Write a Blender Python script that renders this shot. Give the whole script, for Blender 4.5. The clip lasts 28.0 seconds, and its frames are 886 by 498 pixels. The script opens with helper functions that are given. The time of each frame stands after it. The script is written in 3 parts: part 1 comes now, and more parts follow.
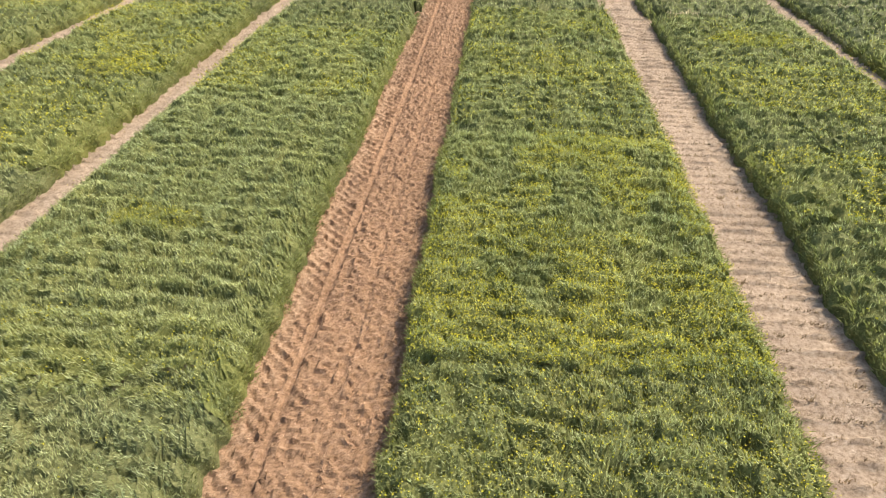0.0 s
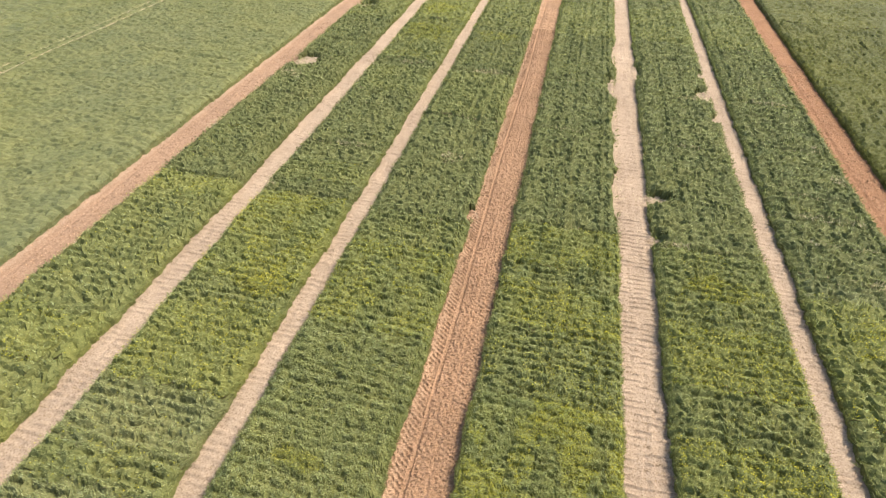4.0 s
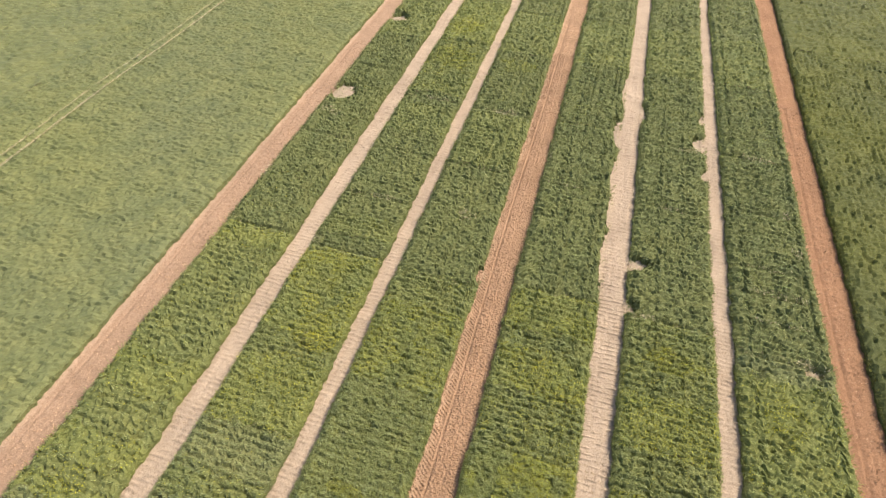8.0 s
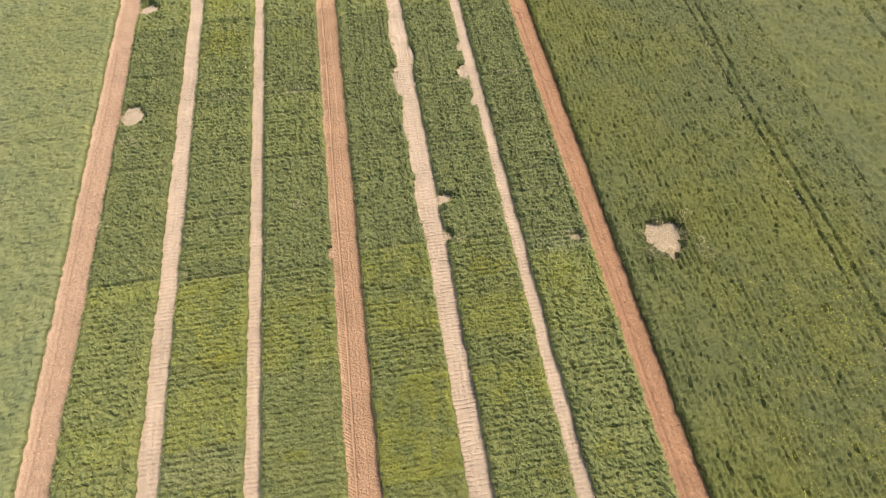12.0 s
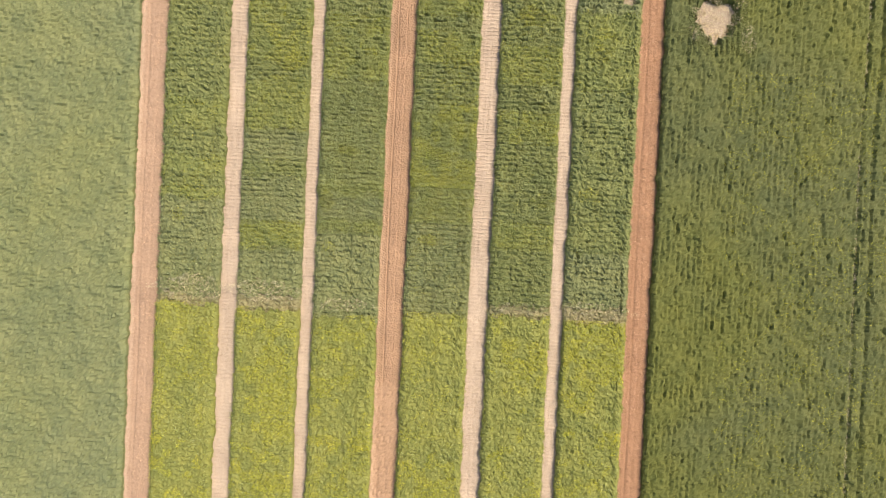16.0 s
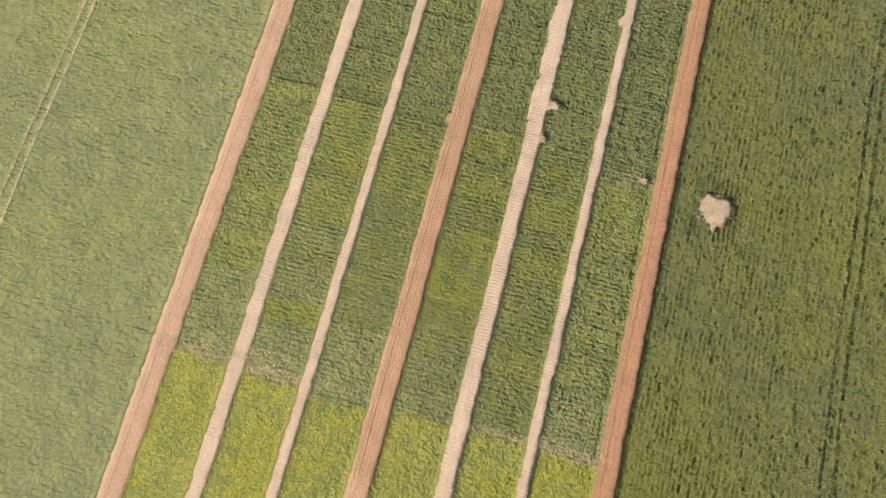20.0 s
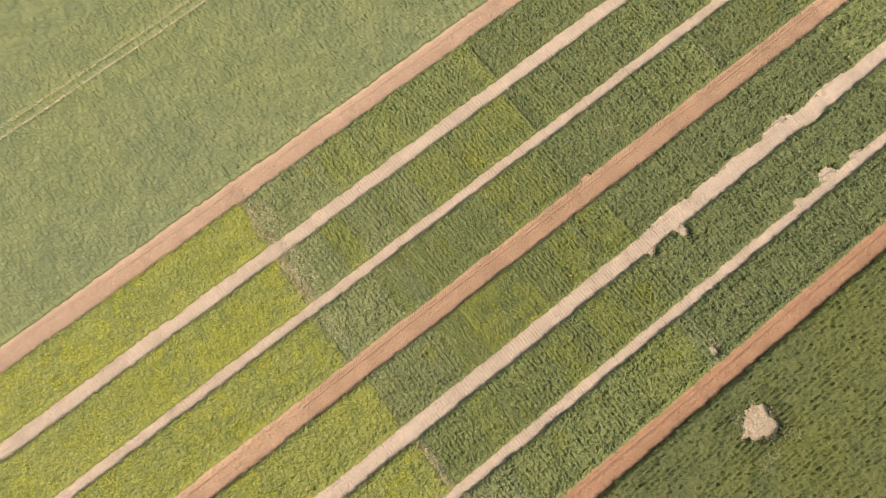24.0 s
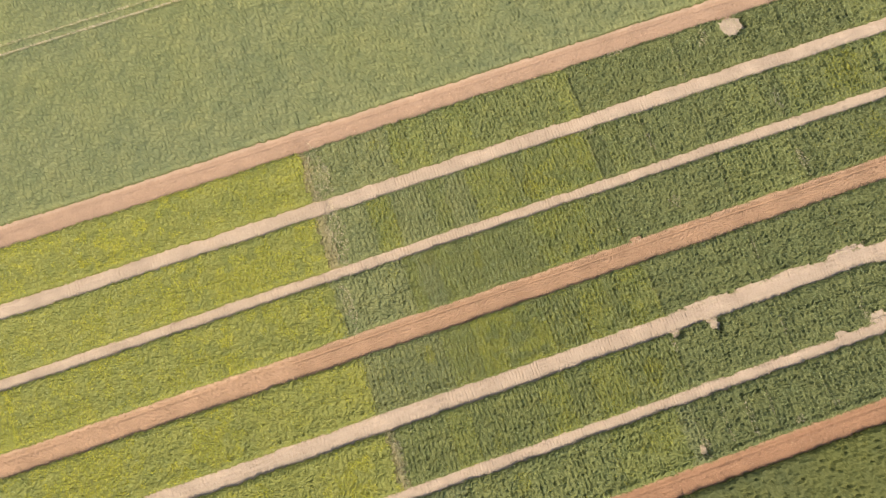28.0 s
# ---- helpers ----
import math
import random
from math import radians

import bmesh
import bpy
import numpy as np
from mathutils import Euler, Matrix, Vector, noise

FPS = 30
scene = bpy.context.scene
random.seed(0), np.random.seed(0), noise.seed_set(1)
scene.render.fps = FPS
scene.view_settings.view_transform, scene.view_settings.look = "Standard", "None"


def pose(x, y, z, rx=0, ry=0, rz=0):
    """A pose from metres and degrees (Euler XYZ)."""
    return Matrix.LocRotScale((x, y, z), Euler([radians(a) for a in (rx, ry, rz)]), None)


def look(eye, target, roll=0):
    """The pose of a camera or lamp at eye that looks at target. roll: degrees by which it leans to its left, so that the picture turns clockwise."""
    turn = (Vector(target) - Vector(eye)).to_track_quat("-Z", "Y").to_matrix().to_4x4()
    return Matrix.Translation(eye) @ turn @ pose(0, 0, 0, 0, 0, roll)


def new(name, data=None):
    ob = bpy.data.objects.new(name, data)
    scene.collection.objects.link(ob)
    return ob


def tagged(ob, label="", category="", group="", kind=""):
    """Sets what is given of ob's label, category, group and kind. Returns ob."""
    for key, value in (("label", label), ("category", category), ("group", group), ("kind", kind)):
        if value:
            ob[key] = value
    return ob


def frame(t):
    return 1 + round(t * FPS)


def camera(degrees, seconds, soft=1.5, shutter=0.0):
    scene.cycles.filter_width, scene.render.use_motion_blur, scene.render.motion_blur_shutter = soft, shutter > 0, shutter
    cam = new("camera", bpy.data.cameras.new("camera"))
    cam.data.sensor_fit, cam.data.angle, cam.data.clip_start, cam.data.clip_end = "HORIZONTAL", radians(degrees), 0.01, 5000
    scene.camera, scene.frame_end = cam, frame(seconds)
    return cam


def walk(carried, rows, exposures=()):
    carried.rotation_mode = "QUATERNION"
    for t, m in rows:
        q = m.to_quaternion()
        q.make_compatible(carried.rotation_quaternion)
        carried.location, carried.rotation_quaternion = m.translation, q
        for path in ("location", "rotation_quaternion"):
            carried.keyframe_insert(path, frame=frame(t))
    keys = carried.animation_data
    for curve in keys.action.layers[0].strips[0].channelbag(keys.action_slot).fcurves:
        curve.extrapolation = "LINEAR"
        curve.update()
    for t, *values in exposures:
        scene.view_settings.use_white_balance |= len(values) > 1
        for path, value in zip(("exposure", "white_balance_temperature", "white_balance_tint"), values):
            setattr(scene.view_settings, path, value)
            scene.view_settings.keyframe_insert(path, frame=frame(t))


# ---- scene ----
cam = camera(80.22, 28.0, soft=1.25)
# seconds, x, y, z in metres, turns about x, y, z in degrees
ROWS = [
    (0.0, 2.551, 5.068, 7.298, 50.16, -0.13, 5.89),
    (0.5, 2.682, 5.141, 8.770, 49.90, -0.82, 6.75),
    (1.0, 2.774, 5.198, 10.251, 49.73, -0.86, 7.07),
    (1.5, 2.811, 5.215, 11.730, 49.84, -0.53, 8.33),
    (2.0, 2.802, 5.211, 13.210, 49.96, -0.28, 11.19),
    (2.5, 2.777, 5.219, 14.698, 50.06, -0.39, 13.06),
    (3.0, 2.759, 5.253, 16.192, 49.94, -0.44, 13.78),
    (3.5, 2.726, 5.318, 17.678, 49.49, -0.56, 13.72),
    (5.5, 2.748, 5.678, 23.541, 46.89, -0.90, 10.03),
    (6.0, 2.761, 5.785, 24.908, 46.21, -0.87, 8.67),
    (6.5, 2.775, 5.904, 26.236, 45.33, -0.83, 10.16),
    (7.0, 2.798, 6.038, 27.518, 44.27, -0.87, 11.44),
    (7.5, 2.839, 6.194, 28.766, 42.86, -0.82, 10.98),
    (8.0, 2.907, 6.379, 30.020, 41.46, -0.49, 16.83),
    (8.5, 3.017, 6.588, 31.328, 40.12, -0.55, 16.41),
    (9.0, 3.165, 6.796, 32.686, 38.77, -0.74, 11.63),
    (9.5, 3.337, 6.974, 34.078, 37.32, -0.88, 7.86),
    (10.0, 3.525, 7.085, 35.479, 35.72, -0.90, 6.21),
    (10.5, 3.733, 7.084, 36.888, 34.10, -0.79, 4.92),
    (11.0, 3.965, 6.943, 38.309, 32.48, -0.76, 1.90),
    (11.5, 4.217, 6.671, 39.727, 30.84, -0.75, -2.27),
    (12.0, 4.462, 6.286, 41.136, 29.39, -0.82, -9.12),
    (12.5, 4.670, 5.853, 42.505, 27.73, -0.93, -17.84),
    (13.0, 4.814, 5.458, 43.781, 22.29, -1.08, -28.87),
    (13.5, 4.888, 5.166, 44.932, 16.77, -1.14, -38.87),
    (15.5, 4.715, 5.267, 48.280, 2.20, -0.28, -10.72),
    (16.0, 4.675, 5.379, 49.120, -0.72, 0.02, 2.73),
    (16.5, 4.655, 5.504, 49.989, -2.45, -0.10, 3.76),
    (17.0, 4.651, 5.639, 50.861, -2.22, 0.03, 8.39),
    (17.5, 4.657, 5.779, 51.700, -2.02, 0.08, 13.51),
    (18.0, 4.660, 5.916, 52.462, -2.06, -0.01, 14.62),
    (18.5, 4.646, 6.039, 53.106, -1.36, -0.02, 15.99),
    (19.0, 4.614, 6.155, 53.632, 6.50, -0.00, 16.39),
    (19.5, 4.561, 6.267, 54.049, 10.26, 0.01, 15.52),
    (20.0, 4.487, 6.384, 54.356, 10.11, 0.04, 14.94),
    (20.5, 4.392, 6.513, 54.558, 10.02, 0.06, 17.22),
    (21.0, 4.269, 6.649, 54.677, 10.00, 0.09, 20.92),
    (21.5, 4.116, 6.782, 54.744, 10.00, 0.05, 24.82),
    (23.5, 3.208, 7.223, 54.721, 9.70, -0.10, 45.30),
    (24.0, 2.956, 7.314, 54.796, 9.72, -0.01, 52.18),
    (24.5, 2.711, 7.405, 54.882, 9.66, 0.13, 57.29),
    (25.0, 2.485, 7.491, 54.962, 9.59, 0.20, 60.70),
    (25.5, 2.283, 7.566, 55.033, 9.52, 0.27, 63.72),
    (26.0, 2.105, 7.628, 55.087, 9.46, 0.29, 65.31),
    (26.5, 1.946, 7.678, 55.125, 9.34, 0.25, 66.25),
    (27.0, 1.802, 7.717, 55.151, 9.19, 0.22, 66.98),
    (27.5, 1.663, 7.751, 55.160, 9.04, 0.24, 68.69),
    (28.0, 1.526, 7.784, 55.163, 8.89, 0.25, 71.38),
]
walk(cam, [(t, pose(*p)) for t, *p in ROWS], [(0.0, 1.03), (1.5, 1.10), (3.0, 1.07), (7.0, 0.93), (10.5, 0.92), (13.0, 1.0), (16.0, 0.98), (19.0, 0.89), (28.0, 0.85)])
# ---- light: a clear day, the sun high on the east side ----
SUN_AZ, SUN_EL = 54.0, 50.0      # degrees from north (the strips' way) to the east, degrees up
world = bpy.data.worlds.new("sky")
world.use_nodes = True
scene.world = world
wn = world.node_tree.nodes
sky = wn.new("ShaderNodeTexSky")
sky.sky_type, sky.sun_disc = "NISHITA", False
sky.sun_elevation, sky.sun_rotation = radians(SUN_EL), radians(SUN_AZ)
sky.air_density, sky.dust_density = 1.0, 2.0
world.node_tree.links.new(sky.outputs[0], wn["Background"].inputs[0])
wn["Background"].inputs[1].default_value = 0.15
sun = new("sun", bpy.data.lights.new("sun", "SUN"))
sun.data.energy, sun.data.angle, sun.data.color = 3.4, radians(0.6), (1.0, 0.93, 0.82)
az, el = radians(SUN_AZ), radians(SUN_EL)
SUN_WAY = Vector((math.sin(az) * math.cos(el), math.cos(az) * math.cos(el), math.sin(el)))
sun.matrix_world = look(SUN_WAY * 200, (0, 0, 0))

# ---- materials ----
def material(name, rough=0.9):
    m = bpy.data.materials.new(name)
    m.use_nodes = True
    b = m.node_tree.nodes["Principled BSDF"]
    b.inputs["Roughness"].default_value = rough
    b.inputs["Specular IOR Level"].default_value = 0.1
    return m, m.node_tree.nodes, m.node_tree.links, b


def noise_tex(n, l, scale, detail=4.0, rough=0.6, coords=None, stretch=(1, 1, 1)):
    tex = n.new("ShaderNodeTexNoise")
    tex.inputs["Scale"].default_value, tex.inputs["Detail"].default_value = scale, detail
    tex.inputs["Roughness"].default_value = rough
    mp = n.new("ShaderNodeMapping")
    mp.inputs["Scale"].default_value = stretch
    geo = n.new("ShaderNodeNewGeometry")
    l.new(geo.outputs["Position"], mp.inputs[0])
    l.new(mp.outputs[0], tex.inputs["Vector"])
    return tex.outputs["Fac"]


def ramp(n, l, fac, *stops):
    r = n.new("ShaderNodeValToRGB")
    e = r.color_ramp.elements
    while len(e) < len(stops):
        e.new(0.5)
    for k, (at, c) in enumerate(stops):
        e[k].position, e[k].color = at, (*c, 1)
    l.new(fac, r.inputs[0])
    return r.outputs[0]


def mixed(n, l, fac, a, b, mode="MIX"):
    m = n.new("ShaderNodeMix")
    m.data_type, m.blend_type = "RGBA", mode
    for sock, v in ((m.inputs[0], fac), (m.inputs[6], a), (m.inputs[7], b)):
        if isinstance(v, (int, float)):
            sock.default_value = v
        elif isinstance(v, tuple):
            sock.default_value = (*v, 1)
        else:
            l.new(v, sock)
    return m.outputs[2]


def bumped(n, l, b, fac, strength, distance):
    bp = n.new("ShaderNodeBump")
    bp.inputs["Strength"].default_value, bp.inputs["Distance"].default_value = strength, distance
    l.new(fac, bp.inputs["Height"])
    l.new(bp.outputs[0], b.inputs["Normal"])


def soil(name, dark, mid, light, fine=14.0, verge=None):
    m, n, l, b = material(name, 0.95)
    c1 = ramp(n, l, noise_tex(n, l, fine, 6, 0.7), (0.3, dark), (0.5, mid), (0.72, light))
    c2 = ramp(n, l, noise_tex(n, l, 0.35, 3), (0.3, (0.86, 0.84, 0.82)), (0.7, (1.1, 1.08, 1.05)))
    col = mixed(n, l, 1.0, c1, c2, "MULTIPLY")
    if verge is not None:
        # a dry, paler ribbon of crumbs along the west edge
        sep = n.new("ShaderNodeSeparateXYZ")
        l.new(n.new("ShaderNodeNewGeometry").outputs["Position"], sep.inputs[0])
        off = n.new("ShaderNodeMath")
        off.operation = "ADD"
        l.new(sep.outputs[0], off.inputs[0])
        l.new(ramp(n, l, noise_tex(n, l, 2.2, 4), (0.3, (-0.15,) * 3), (0.7, (0.15,) * 3)), off.inputs[1])
        near = n.new("ShaderNodeMapRange")
        near.inputs[1].default_value, near.inputs[2].default_value = verge, verge + 0.22
        near.inputs[3].default_value, near.inputs[4].default_value = 1.0, 0.0
        l.new(off.outputs[0], near.inputs[0])
        col = mixed(n, l, near.outputs[0], col, mixed(n, l, 1.0, col, (1.14, 1.2, 1.26), "MULTIPLY"))
    l.new(col, b.inputs["Base Color"])
    bumped(n, l, b, noise_tex(n, l, fine * 2.5, 6, 0.75), 0.9, 0.05)
    return m


def leafy(n, l, b, col, share):
    """Lets a share of the light through, as thin leaves do."""
    tr = n.new("ShaderNodeBsdfTranslucent")
    l.new(mixed(n, l, 1.0, col, (1.0, 1.1, 0.75), "MULTIPLY"), tr.inputs[0])
    ms = n.new("ShaderNodeMixShader")
    ms.inputs[0].default_value = share
    l.new(b.outputs[0], ms.inputs[1])
    l.new(tr.outputs[0], ms.inputs[2])
    l.new(ms.outputs[0], n["Material Output"].inputs[0])


def crop(name, dark, mid, light, leaf=22.0, blotch=0.0):
    """Closed canopy: blotches of leaf and pod colour at hand's width and at metres, darkened for the shade among the
    blades.
    """
    m, n, l, b = material(name, 0.7)
    c1 = ramp(n, l, noise_tex(n, l, leaf, 5, 0.75), (0.32, dark), (0.5, mid), (0.7, light))
    c2 = ramp(n, l, noise_tex(n, l, 0.5, 4), (0.3, (0.82, 0.86, 0.84)), (0.7, (1.14, 1.1, 1.0)))
    col = mixed(n, l, 1.0, c1, c2, "MULTIPLY")
    if blotch:
        broad = ramp(n, l, noise_tex(n, l, 0.055, 3), (0.42, (1, 1, 1)), (0.62, (1 + blotch, 1 + 0.75 * blotch, 1 - 1.2 * blotch)))
        col = mixed(n, l, 1.0, col, broad, "MULTIPLY")
    l.new(col, b.inputs["Base Color"])
    bumped(n, l, b, noise_tex(n, l, leaf * 0.6, 6, 0.7), 0.6, 0.05)
    leafy(n, l, b, col, 0.1)
    return m


def sprig(name, dark, light, through_light=0.55):
    """Single leaves, pods and petals, each with its own tint."""
    m, n, l, b = material(name, 0.55)
    geo = n.new("ShaderNodeNewGeometry")
    c1 = ramp(n, l, geo.outputs["Random Per Island"], (0.0, tuple(0.8 * v for v in dark)), (0.75, light), (1.0, tuple(1.15 * v for v in light)))
    c2 = ramp(n, l, noise_tex(n, l, 0.6, 3), (0.3, (0.84, 0.88, 0.86)), (0.7, (1.14, 1.1, 1.0)))
    col = mixed(n, l, 1.0, c1, c2, "MULTIPLY")
    l.new(col, b.inputs["Base Color"])
    leafy(n, l, b, col, through_light)
    return m


SOIL_RED = soil("red tilled soil", (0.185, 0.106, 0.057), (0.32, 0.193, 0.109), (0.445, 0.283, 0.175), verge=-0.82)
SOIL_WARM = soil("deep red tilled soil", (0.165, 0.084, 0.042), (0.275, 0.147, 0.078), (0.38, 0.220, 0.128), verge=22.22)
# lane A: the red soil, its colour paled for glare on the west side
SOIL_GLARE = soil("glare-paled red tilled soil", (0.19, 0.113, 0.066), (0.32, 0.204, 0.126), (0.445, 0.299, 0.198), verge=-23.85)
LANE_SOIL = {"A": SOIL_GLARE, "D": SOIL_RED, "G": SOIL_WARM}
SOIL_PALE = soil("pale stubble soil", (0.185, 0.130, 0.085), (0.38, 0.282, 0.192), (0.53, 0.416, 0.302), 13.0)
SOIL_BARE = soil("dry bare soil with straw", (0.2, 0.14, 0.085), (0.34, 0.26, 0.18), (0.48, 0.39, 0.29), 9.0)
# canopy colour, with the shade below the blades painted in, then lighter leaf colour
CROPS = {
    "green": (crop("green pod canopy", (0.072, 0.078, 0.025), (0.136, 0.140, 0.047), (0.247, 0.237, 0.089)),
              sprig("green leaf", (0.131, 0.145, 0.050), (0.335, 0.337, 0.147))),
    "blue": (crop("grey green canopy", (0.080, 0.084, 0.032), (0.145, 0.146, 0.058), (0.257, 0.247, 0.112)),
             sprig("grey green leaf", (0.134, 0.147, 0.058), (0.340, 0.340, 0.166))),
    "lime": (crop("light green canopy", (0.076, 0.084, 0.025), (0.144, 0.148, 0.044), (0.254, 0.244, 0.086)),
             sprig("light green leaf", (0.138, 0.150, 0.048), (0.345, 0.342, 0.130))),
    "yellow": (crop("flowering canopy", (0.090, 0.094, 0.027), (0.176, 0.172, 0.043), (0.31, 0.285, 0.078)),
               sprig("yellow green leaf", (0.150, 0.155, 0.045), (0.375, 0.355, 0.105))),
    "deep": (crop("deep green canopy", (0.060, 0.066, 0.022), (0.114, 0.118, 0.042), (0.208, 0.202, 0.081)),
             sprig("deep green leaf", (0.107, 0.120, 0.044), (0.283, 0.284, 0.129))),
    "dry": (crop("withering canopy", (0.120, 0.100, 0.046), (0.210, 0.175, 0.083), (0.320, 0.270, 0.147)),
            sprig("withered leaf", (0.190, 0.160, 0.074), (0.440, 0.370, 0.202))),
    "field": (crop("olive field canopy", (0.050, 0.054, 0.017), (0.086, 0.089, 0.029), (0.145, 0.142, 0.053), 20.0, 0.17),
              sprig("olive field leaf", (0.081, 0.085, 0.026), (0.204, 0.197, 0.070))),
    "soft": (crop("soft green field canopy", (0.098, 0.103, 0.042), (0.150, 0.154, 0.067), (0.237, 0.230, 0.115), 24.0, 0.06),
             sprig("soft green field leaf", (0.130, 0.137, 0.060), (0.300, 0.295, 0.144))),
}
POD = sprig("pale pod and stem", (0.33, 0.35, 0.16), (0.70, 0.70, 0.40))
PETAL = sprig("yellow petal", (0.40, 0.36, 0.03), (0.62, 0.54, 0.05), 0.35)
STRAW = sprig("dry straw", (0.50, 0.37, 0.25), (0.70, 0.56, 0.41), 0.4)

STUBBLE = sprig("brown stubble", (0.15, 0.093, 0.055), (0.38, 0.27, 0.17), 0.2)

# ---- arithmetic for ground forms ----
RNG = np.random.default_rng(7)
LATTICE = RNG.random((512, 512))


def smooth_noise(x, y, size, shift=0):
    """Value noise, 0 to 1, with lumps of that size in metres."""
    u, v = x / size + 91.7 + shift * 17.3, y / size + 53.1 + shift * 7.9
    i, j = np.floor(u).astype(int), np.floor(v).astype(int)
    fu, fv = u - i, v - j
    fu, fv = fu * fu * (3 - 2 * fu), fv * fv * (3 - 2 * fv)
    g = lambda a, b: LATTICE[a % 512, b % 512]
    return (g(i, j) * (1 - fu) + g(i + 1, j) * fu) * (1 - fv) + (g(i, j + 1) * (1 - fu) + g(i + 1, j + 1) * fu) * fv


def mesh_of(name, verts, faces, mat, smooth=False):
    """verts: n x 3; faces: m x 3 or m x 4, as arrays."""
    me = bpy.data.meshes.new(name)
    k = faces.shape[1]
    me.vertices.add(len(verts))
    me.vertices.foreach_set("co", np.ascontiguousarray(verts, dtype=np.float32).ravel())
    me.loops.add(faces.size)
    me.loops.foreach_set("vertex_index", np.ascontiguousarray(faces, dtype=np.int32).ravel())
    me.polygons.add(len(faces))
    me.polygons.foreach_set("loop_start", np.arange(0, faces.size, k, dtype=np.int32))
    me.polygons.foreach_set("use_smooth", np.full(len(faces), smooth))
    me.update(calc_edges=True)
    me.validate()
    me.materials.append(mat)
    return me


def part(name, me, parent, label=""):
    ob = new(name, me)
    ob.parent = parent
    return tagged(ob, label, kind="stuff" if name in ("foliage", "bloom", "seed_pod", "flank") else "")


def grid(xs, ys):
    gx, gy = np.meshgrid(xs, ys)
    nx, ny = len(xs), len(ys)
    i = np.arange(ny - 1)[:, None] * nx + np.arange(nx - 1)[None, :]
    q = np.stack([i, i + 1, i + nx + 1, i + nx], -1).reshape(-1, 4)
    return gx.ravel(), gy.ravel(), q

# ---- plan ----
# seven cleared strips run north between six rows of trial plots: middle, width, kind
STRIPS = {"A": (-23.0, 2.35, "tilled"), "B": (-15.15, 1.50, "stubble"), "C": (-7.81, 1.05, "stubble"), "D": (0.0, 2.25, "tilled"),
          "E": (8.11, 1.65, "stubble"), "F": (15.41, 1.05, "stubble"), "G": (23.0, 2.05, "tilled")}
SOUTH, NORTH = -75.0, 135.0
RIB = 0.34               # between the stubble rows of the lanes
ROW = 0.48               # between the sown rows
# bare places in the crop: x, y, half width, half length
BARE = [(28.6, 27.5, 1.25, 1.05), (29.6, 27.5, 0.85, 0.9), (28.7, 26.6, 0.95, 0.9), (29.5, 26.3, 0.6, 0.75), (28.2, 28.3, 0.6, 0.5), (29.7, 28.3, 0.6, 0.4), (28.9, 25.4, 0.35, 0.6), (27.6, 26.9, 0.5, 0.3), (9.35, 34.4, 0.9, 0.5), (9.15, 30.3, 0.55, 0.45), 
        (-20.5, 49.3, 1.0, 1.2), (-20.6, 66.4, 0.9, 0.8), 
        (7.25, 50.6, 0.55, 1.9), (7.3, 44.0, 0.32, 2.2), (9.05, 54.4, 0.4, 1.3), (7.3, 57.8, 0.28, 2.0), (7.3, 34.2, 0.28, 2.2), (7.3, 39.4, 0.22, 1.6),
        (14.8, 50.9, 0.9, 1.0), (14.75, 46.2, 0.3, 0.6), (14.7, 54.8, 0.3, 0.7), (-1.08, 29.9, 0.34, 0.5), (20.9, 28.5, 0.5, 0.35)]
# withered streaks on top of the crop: x, y, half width, half length
STREAKS = [(28.9, 27.1, 2.3, 2.2), (28.9, 27.1, 1.9, 1.8), (28.9, 27.1, 1.7, 1.7), (-19.4, 45.0, 0.5, 0.5), (-21.4, 35.4, 0.3, 0.8), (-13.9, 29.6, 0.5, 0.5), (10.1, 29.4, 0.5, 0.3), (1.4, 44.6, 0.3, 0.4), (20.9, 28.5, 0.6, 0.4), (-10.6, 35.3, 1.0, 0.25), (3.9, 41.2, 1.0, 0.2), (12.0, 40.8, 1.4, 0.2),
           (10.4, 29.5, 0.9, 0.25), (20.9, 38.6, 0.5, 0.6), (20.6, 28.7, 1.3, 0.3), (19.4, 34.1, 1.7, 0.3), (19.1, 49.6, 1.6, 0.35), (-10.9, 50.3, 1.1, 0.3), (-3.4, 50.1, 1.3, 0.45),
           (-3.6, 35.2, 0.7, 0.7), (-20.3, 45.4, 0.9, 0.4), (20.7, 42.6, 0.35, 0.4), (19.0, 31.5, 2.2, 0.2), (13.2, 49.1, 0.9, 0.4), (14.2, 49.5, 0.6, 0.4),
           (18.8, 36.4, 1.4, 0.2), (31.6, 25.3, 0.8, 1.4), (31.2, 29.1, 1.0, 0.6), (26.9, 25.2, 0.5, 0.5), (-18.4, 0.2, 3.2, 1.2), (-11.4, 0.2, 3.0, 1.0), (19.2, -0.4, 3.0, 0.9), (-4.0, -0.8, 2.6, 0.6), (12.0, -0.4, 2.6, 0.5)]
